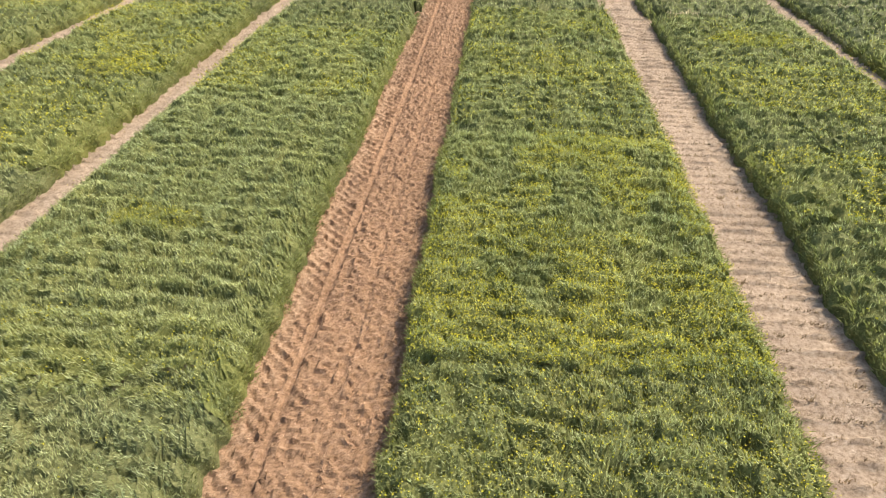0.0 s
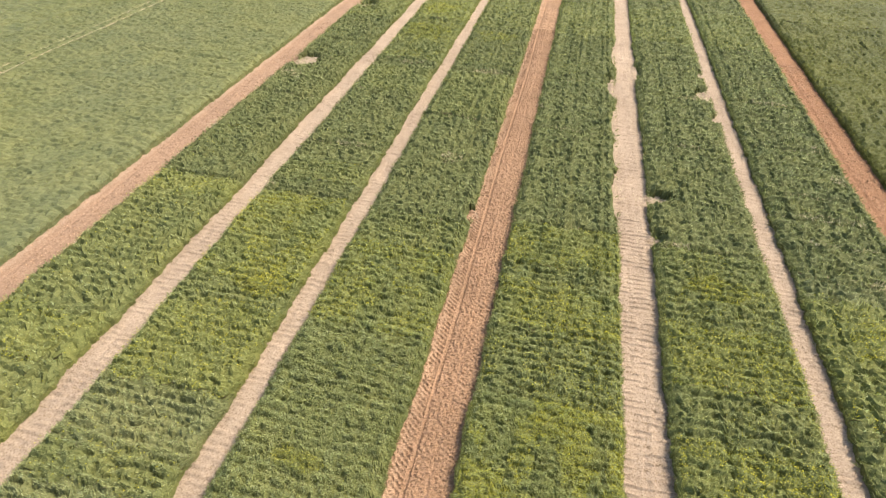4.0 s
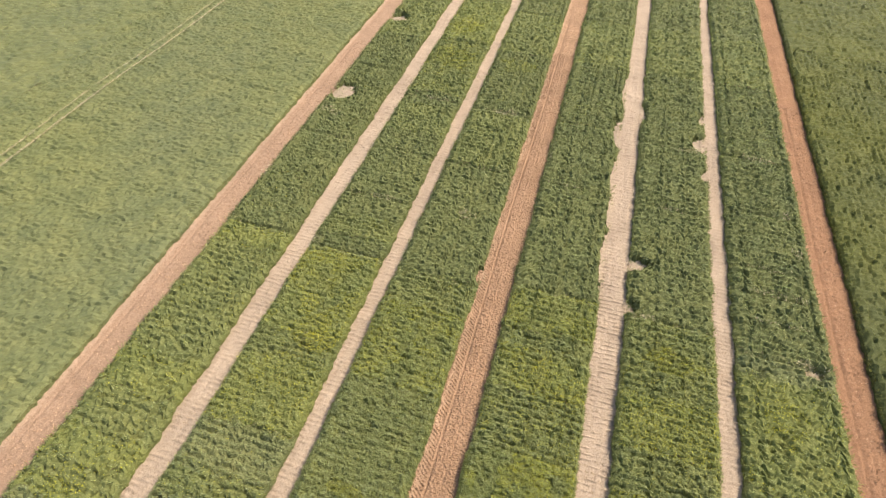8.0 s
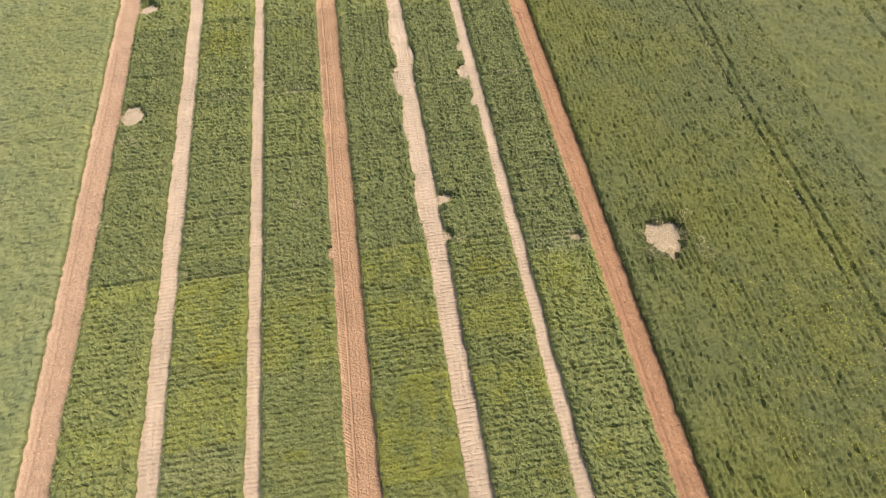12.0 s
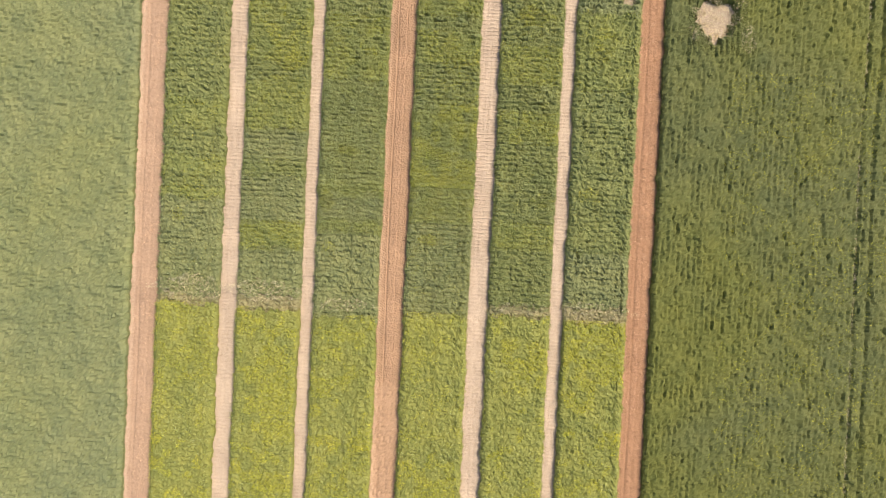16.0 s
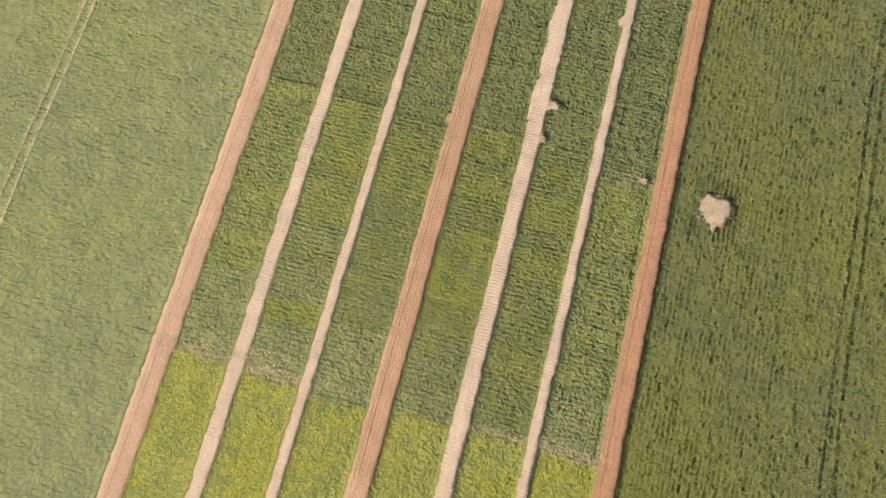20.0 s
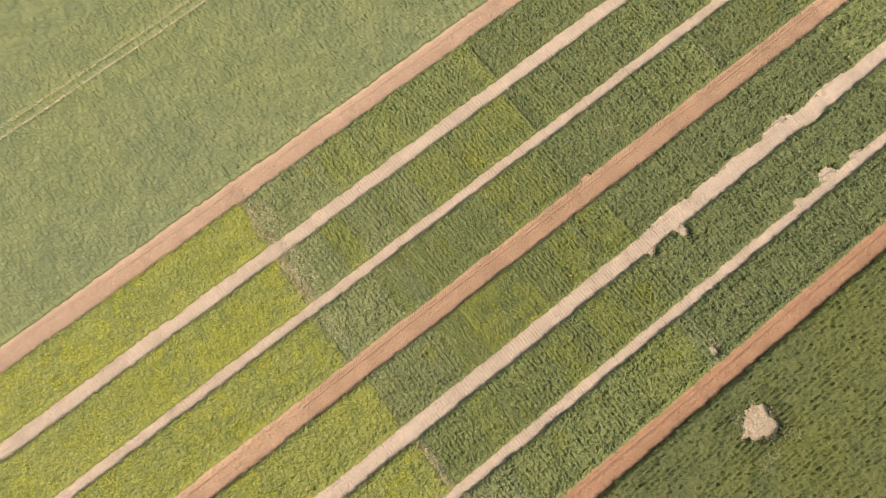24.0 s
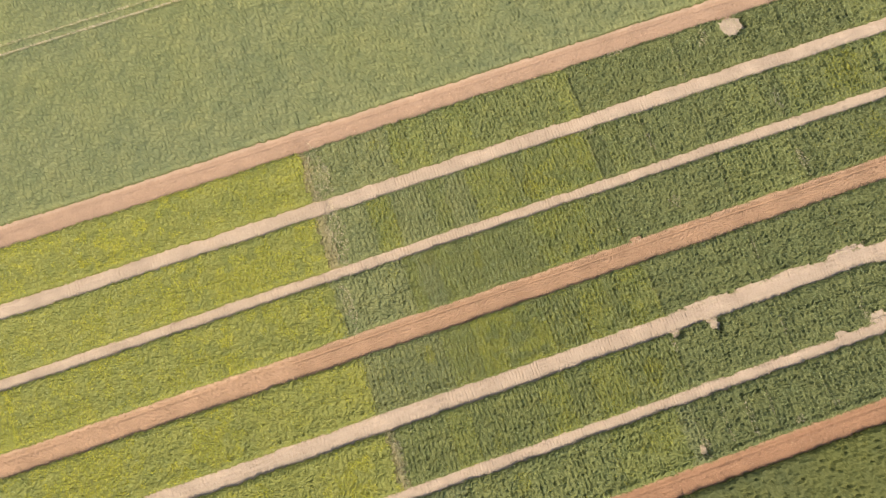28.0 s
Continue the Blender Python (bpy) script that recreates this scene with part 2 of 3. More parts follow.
# thin seams where the crop stands low between two plots: from x, to x, y
SEAMS = [(-22, -16, 29.5), (-14.5, -8.2, 29.1), (-7.3, -1.0, 28.7), (1.2, 7.3, 29.7), (9.0, 14.9, 29.4), (15.9, 22, 28.7), (-14.5, -8.2, 35.3), (-7.3, -1.0, 41.3), (-22, -16, 41.8), (-14.5, -8.2, 41.6), (1.2, 7.3, 41.2),
         (9.0, 14.9, 40.9), (15.9, 22, 36.4), (15.9, 22, 34.0), (15.9, 22, 42.4), (-14.5, -8.2, 50.3), (-7.3, -1.0, 50.2), (1.2, 7.3, 50.4), (9.0, 14.9, 49.4), (15.9, 22, 49.6), (-22, -16, 54.5), (-14.5, -8.2, 62.5),
         (-7.3, -1.0, 62.8), (1.2, 7.3, 62.4), (9.0, 14.9, 62.3), (15.9, 22, 60.5), (-22, -16, 68.5), (1.2, 7.3, 72.5), (9.0, 14.9, 69.1), (-7.3, -1.0, 72.0)]
# tufts in flower inside greener plots: x, y, half width, half length
TUFTS = [(-18.8, 9.4, 1.0, 1.1), (-19.8, 6.9, 0.7, 0.6), (-6.3, 8.6, 0.7, 0.9), (-6.2, 4.6, 0.9, 0.6), (-10.0, 21.2, 1.2, 0.9), (-4.5, 13.4, 1.0, 0.5), (12.2, 26.4, 1.6, 1.0), (18.4, 24.2, 1.2, 1.6),
         (3.2, 5.6, 0.8, 0.7), (13.6, 9.6, 1.2, 0.6), (18.0, 10.2, 1.0, 0.8), (-11.5, 58.6, 2.4, 2.2), (-12.0, 66.0, 2.2, 1.6), (-4.2, 59.0, 2.2, 1.2)]


def bare_core(x, y):
    out = np.full(np.shape(x), -9.0)
    for bx, by, w, h in BARE:
        out = np.maximum(out, 1 - np.hypot((x - bx) / w, (y - by) / h))
    return out


def bare(x, y):
    """Above 0 where the crop is missing."""
    return np.minimum(bare_core(x, y), 0.42) - 0.05 + 0.5 * (smooth_noise(x, y, 0.8, 3) - 0.5) + 1.1 * (smooth_noise(x, y, 0.33, 13) - 0.5) + 1.1 * (smooth_noise(x, y, 0.15, 4) - 0.5)


def edge_wave(y, side, amount=0.2):
    s = y * 0 + side * 3.1
    return amount * (0.6 * (smooth_noise(y, s, 2.6, 5) - 0.5) + 0.7 * (smooth_noise(y, s, 0.6, 6) - 0.5) + 0.8 * (smooth_noise(y, s, 0.22, 16) - 0.5))


def wavy(x, y):
    """Plots meet along an uneven line."""
    return y + 0.7 * (smooth_noise(x, y * 0, 0.8, 14) - 0.5) + 0.7 * (smooth_noise(x, y * 0, 0.25, 15) - 0.5)


def tram_gap(x, y, trams):
    gap = np.full(np.shape(x), -1.0)
    for tx, half in trams:
        mid = tx + 0.5 * (smooth_noise(y, y * 0, 14.0, 11) - 0.5)
        gap = np.maximum(gap, 0.6 - np.abs(x - mid) / half + 0.6 * (smooth_noise(x, y * 0.5, 0.7, 12) - 0.5))
    return gap


def crop_top(x, y, tall, rows, sides=(None, None), comb=0.6):
    """Height of the closed canopy. rows: "across" in the plots, "along" or none in the wide fields; comb: how clearly the sown rows part."""
    if rows == "across":
        z = tall + 0.10 * (smooth_noise(x, y, 1.5, 1) - 0.5) + 0.10 * (smooth_noise(x * 0.7, y, 0.5, 2) - 0.5) + 0.16 * (smooth_noise(x * 0.6, y, 0.17, 7) - 0.5)
        way = y + 0.16 * (smooth_noise(x, y, 1.7, 8) - 0.5) + 0.12 * (smooth_noise(x, y, 0.45, 18) - 0.5)
        furrow = (0.5 - 0.5 * np.cos(2 * np.pi * way / ROW)) ** 2.5
        z = z - (0.03 + 0.12 * comb) * furrow * np.clip(2.0 * smooth_noise(x * 0.6, y, 0.5, 9) - 0.25, 0.1, 1)
        z = z - (0.08 + 0.06 * comb) * np.clip((smooth_noise(x * 0.75, y, 0.165, 17) - 0.64) / 0.1, 0, 1)
        for xa, xb, ys in SEAMS:
            if np.max(x) > xa and np.min(x) < xb and np.min(y) < ys + 1 and np.max(y) > ys - 1:
                z = z * (1 - 0.4 * np.exp(-((way - ys) / 0.17) ** 2) * ((x > xa) & (x < xb)) * np.clip(0.4 + smooth_noise(x, y, 0.7, 25), 0, 1))
    elif rows == "along":
        z = tall + 0.08 * (smooth_noise(x, y, 1.3, 1) - 0.5) + 0.12 * (smooth_noise(x, y * 0.6, 0.4, 2) - 0.5) + 0.13 * (smooth_noise(x, y * 0.7, 0.2, 7) - 0.5)
        furrow = (0.5 - 0.5 * np.cos(2 * np.pi * (x + 0.12 * (smooth_noise(x, y, 2.0, 8) - 0.5)) / 0.5)) ** 2
        z = z - 0.11 * furrow * np.clip(2.2 * smooth_noise(x, y * 0.4, 0.9, 9) - 0.5, 0, 1) * np.clip(1.3 - (x - 24) / 22, 0.35, 1)
        z = z - 0.14 * np.clip((smooth_noise(x, y * 0.35, 0.24, 17) - 0.8) / 0.08, 0, 1)
    else:
        z = tall + 0.08 * (smooth_noise(x, y, 1.3, 1) - 0.5) + 0.10 * (smooth_noise(x * 0.6, y, 0.4, 2) - 0.5) + 0.13 * (smooth_noise(x * 0.5, y, 0.18, 7) - 0.5)
        z = z - 0.08 * np.clip((smooth_noise(x * 0.5, y, 0.2, 17) - 0.64) / 0.12, 0, 1)
    d = np.full(np.shape(x), 9.0)
    if sides[0] is not None:
        d = np.minimum(d, x - sides[0])
    if sides[1] is not None:
        d = np.minimum(d, sides[1] - x)
    thin = 0.12 + 0.88 * np.clip(0.1 - bare_core(x, y) / 0.6, 0, 1)
    return z * (0.45 + 0.55 * np.sqrt(np.clip(d / 0.4, 0, 1))) * thin


def stand(x0, x1, y0, y1, step, tall, rows, left_side, right_side, rough=0.15, ruts=(), comb=0.6):
    """The closed top of a stand of crop with ragged sides that go down to the soil."""
    nx, ny = max(2, round((x1 - x0) / step)), max(2, round((y1 - y0) / step))
    u = np.linspace(0, 1, nx + 1)
    u = np.r_[0.0, 0.0015, u[1:-1], 0.9985, 1.0]
    gx, gy, q = grid(u, np.linspace(y0, y1, ny + 1))
    a = x0 + edge_wave(gy, left_side) * (left_side != 0)
    b = x1 + edge_wave(gy, right_side) * (right_side != 0)
    x = a + (b - a) * gx
    if rows == "across":
        gy = wavy(x, gy)
    k = len(x)
    inner = (gx > 0.01) & (gx < 0.99)
    x = x + inner * step * 0.5 * (RNG.random(k) - 0.5)
    z = crop_top(x, gy, tall, rows, (a if left_side else None, b if right_side else None), comb)
    z = z + rough * min(1.0, 0.35 + 0.65 * step / 0.12) * (RNG.random(k) - 0.55) * np.clip(z / 0.5, 0, 1) ** 2
    hole = np.where(bare_core(x, gy) > -0.6, bare(x, gy) + 0.1, -1)
    z = np.where(((gx == 0) & (left_side != 0)) | ((gx == 1) & (right_side != 0)), 0.02, z)
    dip = np.clip(tram_gap(x, gy, ruts) + 0.2, 0, 0.6)
    z = np.maximum(0.1 * np.clip(z / 0.3, 0, 1), z - 0.38 * dip)
    z = np.where((hole > 0) | ((z < 0.1) & (bare_core(x, gy) > -0.2)), -0.06, z)
    return np.stack([x, gy, z], -1), q


def sprigs(x0, x1, y0, y1, dense, size, tall, rows, edges=(0, 0), trams=(), lean=(-0.3, -0.1), slim=1.0, comb=0.6, splay=0.8, swirl=0.4, sink=(0.1, 0.6), within=None):
    """Loose leaf and pod blades that stick out of the top of a stand, combed by the wind. edges: which sides are open, as in stand()."""
    k = int((x1 - x0) * (y1 - y0) * dense)
    u, y = RNG.random(k), RNG.uniform(y0 - 0.3, y1 + 0.3, k)
    a = x0 + edge_wave(y, edges[0]) * (edges[0] != 0)
    b = x1 + edge_wave(y, edges[1]) * (edges[1] != 0)
    x = a + (b - a) * u
    snap = RNG.random(k) < (0.7 if rows == "along" else 0.75 * comb)
    if rows == "along":
        x = np.where(snap, np.round(x / 0.5) * 0.5 + 0.08 * RNG.standard_normal(k), x)
    elif rows == "across":
        y = np.where(snap, np.round(y / ROW) * ROW + 0.08 * RNG.standard_normal(k) - 0.16 * (smooth_noise(x, y, 1.7, 8) - 0.5), y)
    keep = (bare(x, y) < RNG.uniform(-0.3, 0.5, k)) & (tram_gap(x, y, trams) < 0) & (x > a) & (x < b)
    if within:
        keep &= np.hypot((x - within[0]) / within[2], (y - within[1]) / within[3]) + 0.7 * (smooth_noise(x, y, 0.6, 23) - 0.5) < 1
    x, y, a, b = x[keep], y[keep], a[keep], b[keep]
    k = len(x)
    top = crop_top(x, y, tall, rows, (a if edges[0] else None, b if edges[1] else None), comb)
    z = np.maximum(0.03, top - size * RNG.uniform(*sink, k))
    base = np.stack([x, y, z], -1)
    turn = RNG.uniform(0, 2 * np.pi, k)
    drift = 9.0 * smooth_noise(x, y, 1.6, 24)
    out = np.stack([np.cos(turn), np.sin(turn), 0 * turn], -1)
    side = np.stack([-np.sin(turn), np.cos(turn), 0.3 * RNG.standard_normal(k)], -1)
    long = size * RNG.uniform(0.6, 1.4, k)[:, None]
    wide = slim * size * RNG.uniform(0.07, 0.16, k)[:, None]
    flat = RNG.uniform(0.1, splay, k)[:, None]
    way = out * flat + np.stack([lean[0] + swirl * np.cos(drift), lean[1] + swirl * np.sin(drift), 0 * drift], -1) + np.array([0, 0, 1.0]) * (1.05 - 0.75 * flat)
    way /= np.linalg.norm(way, axis=1)[:, None]
    tip = base + way * long
    v = np.stack([base - side * wide, tip, base + side * wide], 1).reshape(-1, 3)
    return v, np.arange(3 * k).reshape(-1, 3)


def flank(x, out, side_key, y0, y1, per_metre, size, tall):
    """Blades that hang out of the side of a stand over a lane."""
    k = int((y1 - y0) * per_metre)
    y = RNG.uniform(y0, y1, k)
    x = x + edge_wave(y, side_key)
    clear = bare(x, y) < -0.1
    x, y = x[clear], y[clear]
    k = len(x)
    z = tall * RNG.uniform(0.05, 0.75, k)
    base = np.stack([x + out * RNG.uniform(-0.22, 0.03, k), y, z], -1)
    way = np.stack([out * RNG.uniform(0.1, 0.9, k), RNG.uniform(-0.8, 0.8, k), RNG.uniform(0.1, 1.0, k)], -1)
    way *= (size * RNG.uniform(0.7, 1.4, k) / np.linalg.norm(way, axis=1))[:, None]
    side = np.cross(way, RNG.standard_normal((k, 3)))
    side *= (0.1 * size / np.linalg.norm(side, axis=1))[:, None]
    v = np.stack([base - side, base + way, base + side], 1).reshape(-1, 3)
    return v, np.arange(3 * k).reshape(-1, 3)


def petals(x0, x1, y0, y1, dense, size, tall, rows, patch=0.5, comb=0.6, within=None):
    k = int((x1 - x0) * (y1 - y0) * dense)
    x, y = RNG.uniform(x0 + 0.1, x1 - 0.1, k), RNG.uniform(y0 - 0.3, y1 + 0.3, k)
    keep = (smooth_noise(x, y, 0.9, 21) + 0.5 * smooth_noise(x, y, 0.3, 22) + 0.9 * (smooth_noise(x, y, 4.0, 26) - 0.5) > patch) & (bare(x, y) < 0)
    if within:
        keep &= np.hypot((x - within[0]) / within[2], (y - within[1]) / within[3]) + 0.7 * (smooth_noise(x, y, 0.6, 23) - 0.5) < 1
    x, y = x[keep], y[keep]
    k = len(x)
    c = np.stack([x, y, crop_top(x, y, tall, rows, (None, None), comb) + RNG.uniform(0.02, 0.17, k)], -1)
    a = RNG.standard_normal((k, 3)) * np.array([1, 1, 0.5])
    a /= np.linalg.norm(a, axis=1)[:, None]
    b = np.cross(a, RNG.standard_normal((k, 3)) + np.array([0, 0, 1.0]))
    b /= np.linalg.norm(b, axis=1)[:, None]
    s = size * RNG.uniform(0.6, 1.3, k)[:, None]
    v = np.stack([c - a * s, c + a * s * 0.6 + b * s, c + a * s * 0.6 - b * s], 1).reshape(-1, 3)
    return v, np.arange(3 * k).reshape(-1, 3)

# ---- the ground: one sheet to the horizon ----
ground_mat, gn, gl, gb = material("field soil and far crop", 0.95)
gc = ramp(gn, gl, noise_tex(gn, gl, 6.0, 6, 0.7), (0.3, (0.22, 0.15, 0.095)), (0.5, (0.37, 0.275, 0.19)), (0.7, (0.49, 0.385, 0.28)))
gl.new(gc, gb.inputs["Base Color"])
bumped(gn, gl, gb, noise_tex(gn, gl, 20.0, 6, 0.7), 0.7, 0.05)
E_ = np.array([-2500.0, -600, -200, -100, 0, 100, 200, 600, 2500])
gx, gy, gq = grid(E_, E_)
tagged(new("ground", mesh_of("ground", np.stack([gx, gy, gx * 0], -1), gq, ground_mat)), "dry pale soil under the crops to the horizon", "ground", kind="structure")


def far_stand(x0, x1, y0, y1):
    xs, ys = np.linspace(x0, x1, max(2, int((x1 - x0) / 6))), np.linspace(y0, y1, max(2, int((y1 - y0) / 6)))
    gx, gy, q = grid(xs, ys)
    z = 0.75 + 0.25 * smooth_noise(gx, gy, 9.0)
    ob = new("far_field", mesh_of("far_field", np.stack([gx, gy, z], -1), q, CROPS["field"][0], True))
    tagged(ob, "distant even green crop field beyond the plots", "field", kind="stuff")


far_stand(-420, 420, NORTH, 500)
far_stand(-420, 420, -400, SOUTH)
far_stand(-420, -110, SOUTH, NORTH)
far_stand(110, 420, SOUTH, NORTH)

# ---- the cleared strips ----
def tilled_height(key, x, y):
    """Crumbly soil with two lugged tyre tracks, each with a smooth pressed band on its inner side."""
    mid, wide, _ = STRIPS[key]
    z = 0.03 + 0.10 * smooth_noise(x, y, 0.085, 31) ** 2 + 0.05 * smooth_noise(x, y, 0.06, 34) ** 2 + 0.04 * smooth_noise(x, y, 0.28, 32)
    u = x - mid + 0.05 * np.sin(y * 0.21)
    for side in (-1, 1):
        d = (u * side) - (wide / 2 - 0.36)
        inside = np.clip((0.27 - np.abs(d)) / 0.05, 0, 1)
        band = np.clip((0.10 - np.abs(d + 0.36)) / 0.05, 0, 1)
        worn = 1.0 if side < 0 else 0.45
        lug = np.clip(1.8 * np.cos(2 * np.pi * (y + 0.75 * u) / 0.24) - 0.3, -0.6, 1) * np.clip(2.2 * smooth_noise(x, y, 0.4, 33) - 0.2, 0.2, 1)
        z = z * (1 - 0.35 * inside * worn) * (1 - 0.7 * band * worn) + inside * 0.032 * lug * worn - 0.01 * band * worn
    return z


def tilled_strip(key):
    mid, wide, _ = STRIPS[key]
    w = wide / 2 + 0.35
    near = (-8.0, 64.0) if key == "D" else (-20.0, 60.0)
    step = 0.055 if key == "D" else 0.1
    off, vs, fs = 0, [], []
    for y0, y1, s in ((SOUTH, near[0], 0.2), (near[0], near[1], step), (near[1], NORTH, 0.2)):
        gx, gy, q = grid(np.linspace(mid - w, mid + w, round(2 * w / min(s, 0.18 if s == 0.2 else 0.1))), np.linspace(y0, y1, round((y1 - y0) / s)))
        z = tilled_height(key, gx, gy) + (0.034 if s < 0.1 else 0.015) * RNG.random(len(gx)) ** 2
        vs.append(np.stack([gx, gy, z], -1))
        fs.append(q + off)
        off += len(gx)
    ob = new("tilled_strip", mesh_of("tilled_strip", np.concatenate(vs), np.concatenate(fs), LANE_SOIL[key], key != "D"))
    return tagged(ob, "bare reddish tilled soil lane with tractor tyre tracks between plots", "dirt track", "tilled lanes", "structure")


def stubble_strip(key):
    mid, wide, _ = STRIPS[key]
    w = wide / 2 + 0.35
    vs, fs, off = [], [], 0
    for y0, y1, s in ((SOUTH, -30.0, 0.3), (-30.0, 5.0, 0.1), (5.0, 32.0, 0.045 if key == "E" else 0.075), (32.0, 55.0, 0.1), (55.0, NORTH, 0.25)):
        gx, gy, q = grid(np.linspace(mid - w, mid + w, round(2 * w / 0.09)), np.linspace(y0, y1, round((y1 - y0) / s)))
        wob = 0.12 * (smooth_noise(gx, gy, 0.5, 41) - 0.5)
        rib = 1.4 * np.clip(np.cos(2 * np.pi * (gy + wob) / RIB) - 0.6, 0, 1) * np.clip(3.0 * smooth_noise(gx, gy, 0.3, 42) - 0.9, 0, 1.2)
        z = 0.02 + 0.14 * rib + 0.05 * smooth_noise(gx, gy * 0.06, 0.13, 45) + 0.04 * smooth_noise(gx, gy, 0.12, 43) * smooth_noise(gx, gy, 0.5, 44) + 0.04 * RNG.random(len(gx)) * rib + 0.015 * RNG.random(len(gx))
        vs.append(np.stack([gx, gy, z], -1))
        fs.append(q + off)
        off += len(gx)
    ob = new("stubble_strip", mesh_of("stubble_strip", np.concatenate(vs), np.concatenate(fs), SOIL_PALE, True))
    return tagged(ob, "pale dry soil lane ribbed across by mown stubble rows", "dirt path", "stubble lanes", "structure")


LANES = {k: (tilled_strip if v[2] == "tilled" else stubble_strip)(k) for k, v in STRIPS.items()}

# ---- the trial plots: per row, from south to north: y where it ends, kind of crop, flowers a square metre ----
PLOTS = {
    "AB": [(-36, "yellow", 60), (-26, "yellow", 60), (-13.9, "yellow", 95), (-1.4, "yellow", 50), (-0.6, "dry", 0), (8.4, "blue", 1), (9.3, "lime", 12), (10.6, "green", 2), (12.2, "lime", 12),
           (15, "green", 3), (17.5, "lime", 18), (27.3, "green", 3), (29.2, "lime", 15), (31.4, "deep", 0), (35.6, "deep", 3), (45, "deep", 0),
           (50, "deep", 0), (62, "deep", 2), (74, "green", 3), (84, "deep", 2), (NORTH, "deep", 2)],
    "BC": [(-36, "yellow", 60), (-18, "yellow", 60), (-1.6, "yellow", 85), (-0.3, "dry", 0), (4.2, "blue", 0), (6.4, "lime", 25), (10.8, "blue", 0), (12.2, "green", 6), (15.2, "blue", 1),
           (19.7, "lime", 14), (21.6, "green", 5), (28.6, "lime", 28), (30.6, "deep", 0), (32.5, "green", 4), (44.6, "deep", 1), (49, "green", 2),
           (51.4, "deep", 0), (63, "green", 12), (73, "lime", 6), (84, "green", 2), (NORTH, "deep", 3)],
    "CD": [(-36, "yellow", 60), (-14, "yellow", 60), (-2, "yellow", 80), (6, "blue", 0), (6.9, "lime", 10), (9.4, "blue", 1), (10.4, "lime", 10), (20.1, "green", 1),
           (25.6, "lime", 22), (28.6, "green", 4), (41.6, "deep", 0), (49.5, "green", 1), (51.5, "deep", 0), (62, "deep", 3), (72, "green", 4), (84, "deep", 2), (NORTH, "deep", 3)],
    "DE": [(-36, "yellow", 60), (-14.5, "yellow", 80), (-1.4, "yellow", 40), (7.4, "blue", 4), (10.7, "green", 16), (17.7, "lime", 45), (22, "green", 14), (24.5, "lime", 25),
           (26.4, "green", 4), (29.5, "lime", 20), (41, "deep", 0), (49.7, "deep", 0), (62, "deep", 2), (72, "green", 4), (84, "deep", 2), (NORTH, "deep", 2)],
    "EF": [(-36, "yellow", 60), (-14, "yellow", 70), (-1.2, "yellow", 85), (-0.2, "dry", 0), (5.2, "green", 1), (7.3, "lime", 12), (15, "green", 2), (17.4, "lime", 30), (20.4, "green", 4),
           (23.5, "lime", 20), (29.3, "green", 6), (41, "deep", 0), (49.5, "deep", 0), (62, "deep", 1), (72, "green", 4), (84, "deep", 2), (NORTH, "deep", 2)],
    "FG": [(-36, "yellow", 60), (-12, "yellow", 70), (-1.5, "yellow", 95), (-0.1, "dry", 0), (5, "blue", 0), (14, "green", 1), (20, "green", 3), (27, "lime", 8), (29, "blue", 0), (35, "deep", 0),
           (42, "deep", 0), (49.5, "deep", 0), (62, "deep", 1), (72, "green", 4), (84, "deep", 2), (NORTH, "deep", 1)],
}
LABELS = {"deep": "dark green podded crop in a small trial plot", "dry": "thin withering brownish strip of crop between plots", "green": "dense green podded crop in a small trial plot", "blue": "grey-green podded crop in rows in a trial plot",
          "lime": "light green trial plot with scattered yellow flowers", "yellow": "crop plot in full bright yellow flower"}


def density(pair, y0, y1):
    """Leaf blades a square metre, their length, the canopy's step and pods a square metre, by how near the plot lies to the way up."""
    m = (y0 + y1) / 2
    if pair in ("CD", "DE") and 4 < m < 23:
        return (1600, 0.08, 0.05, 900) if m < 17 else (1000, 0.095, 0.07, 600)
    if pair in ("BC", "CD", "DE", "EF") and 2 < m < 34:
        return 460, 0.115, 0.09, 230
    if -32 < m < 62:
        return 88, 0.17, 0.14, 50
    if m < 86:
        return 55, 0.2, 0.2, 20
    return 12, 0.34, 0.4, 0


TALL = {"green": 0.66, "deep": 0.61, "dry": 0.52, "blue": 0.63, "lime": 0.69, "yellow": 0.72}
COMB = {"green": 0.95, "deep": 0.55, "dry": 0.8, "blue": 0.9, "lime": 0.65, "yellow": 0.12}


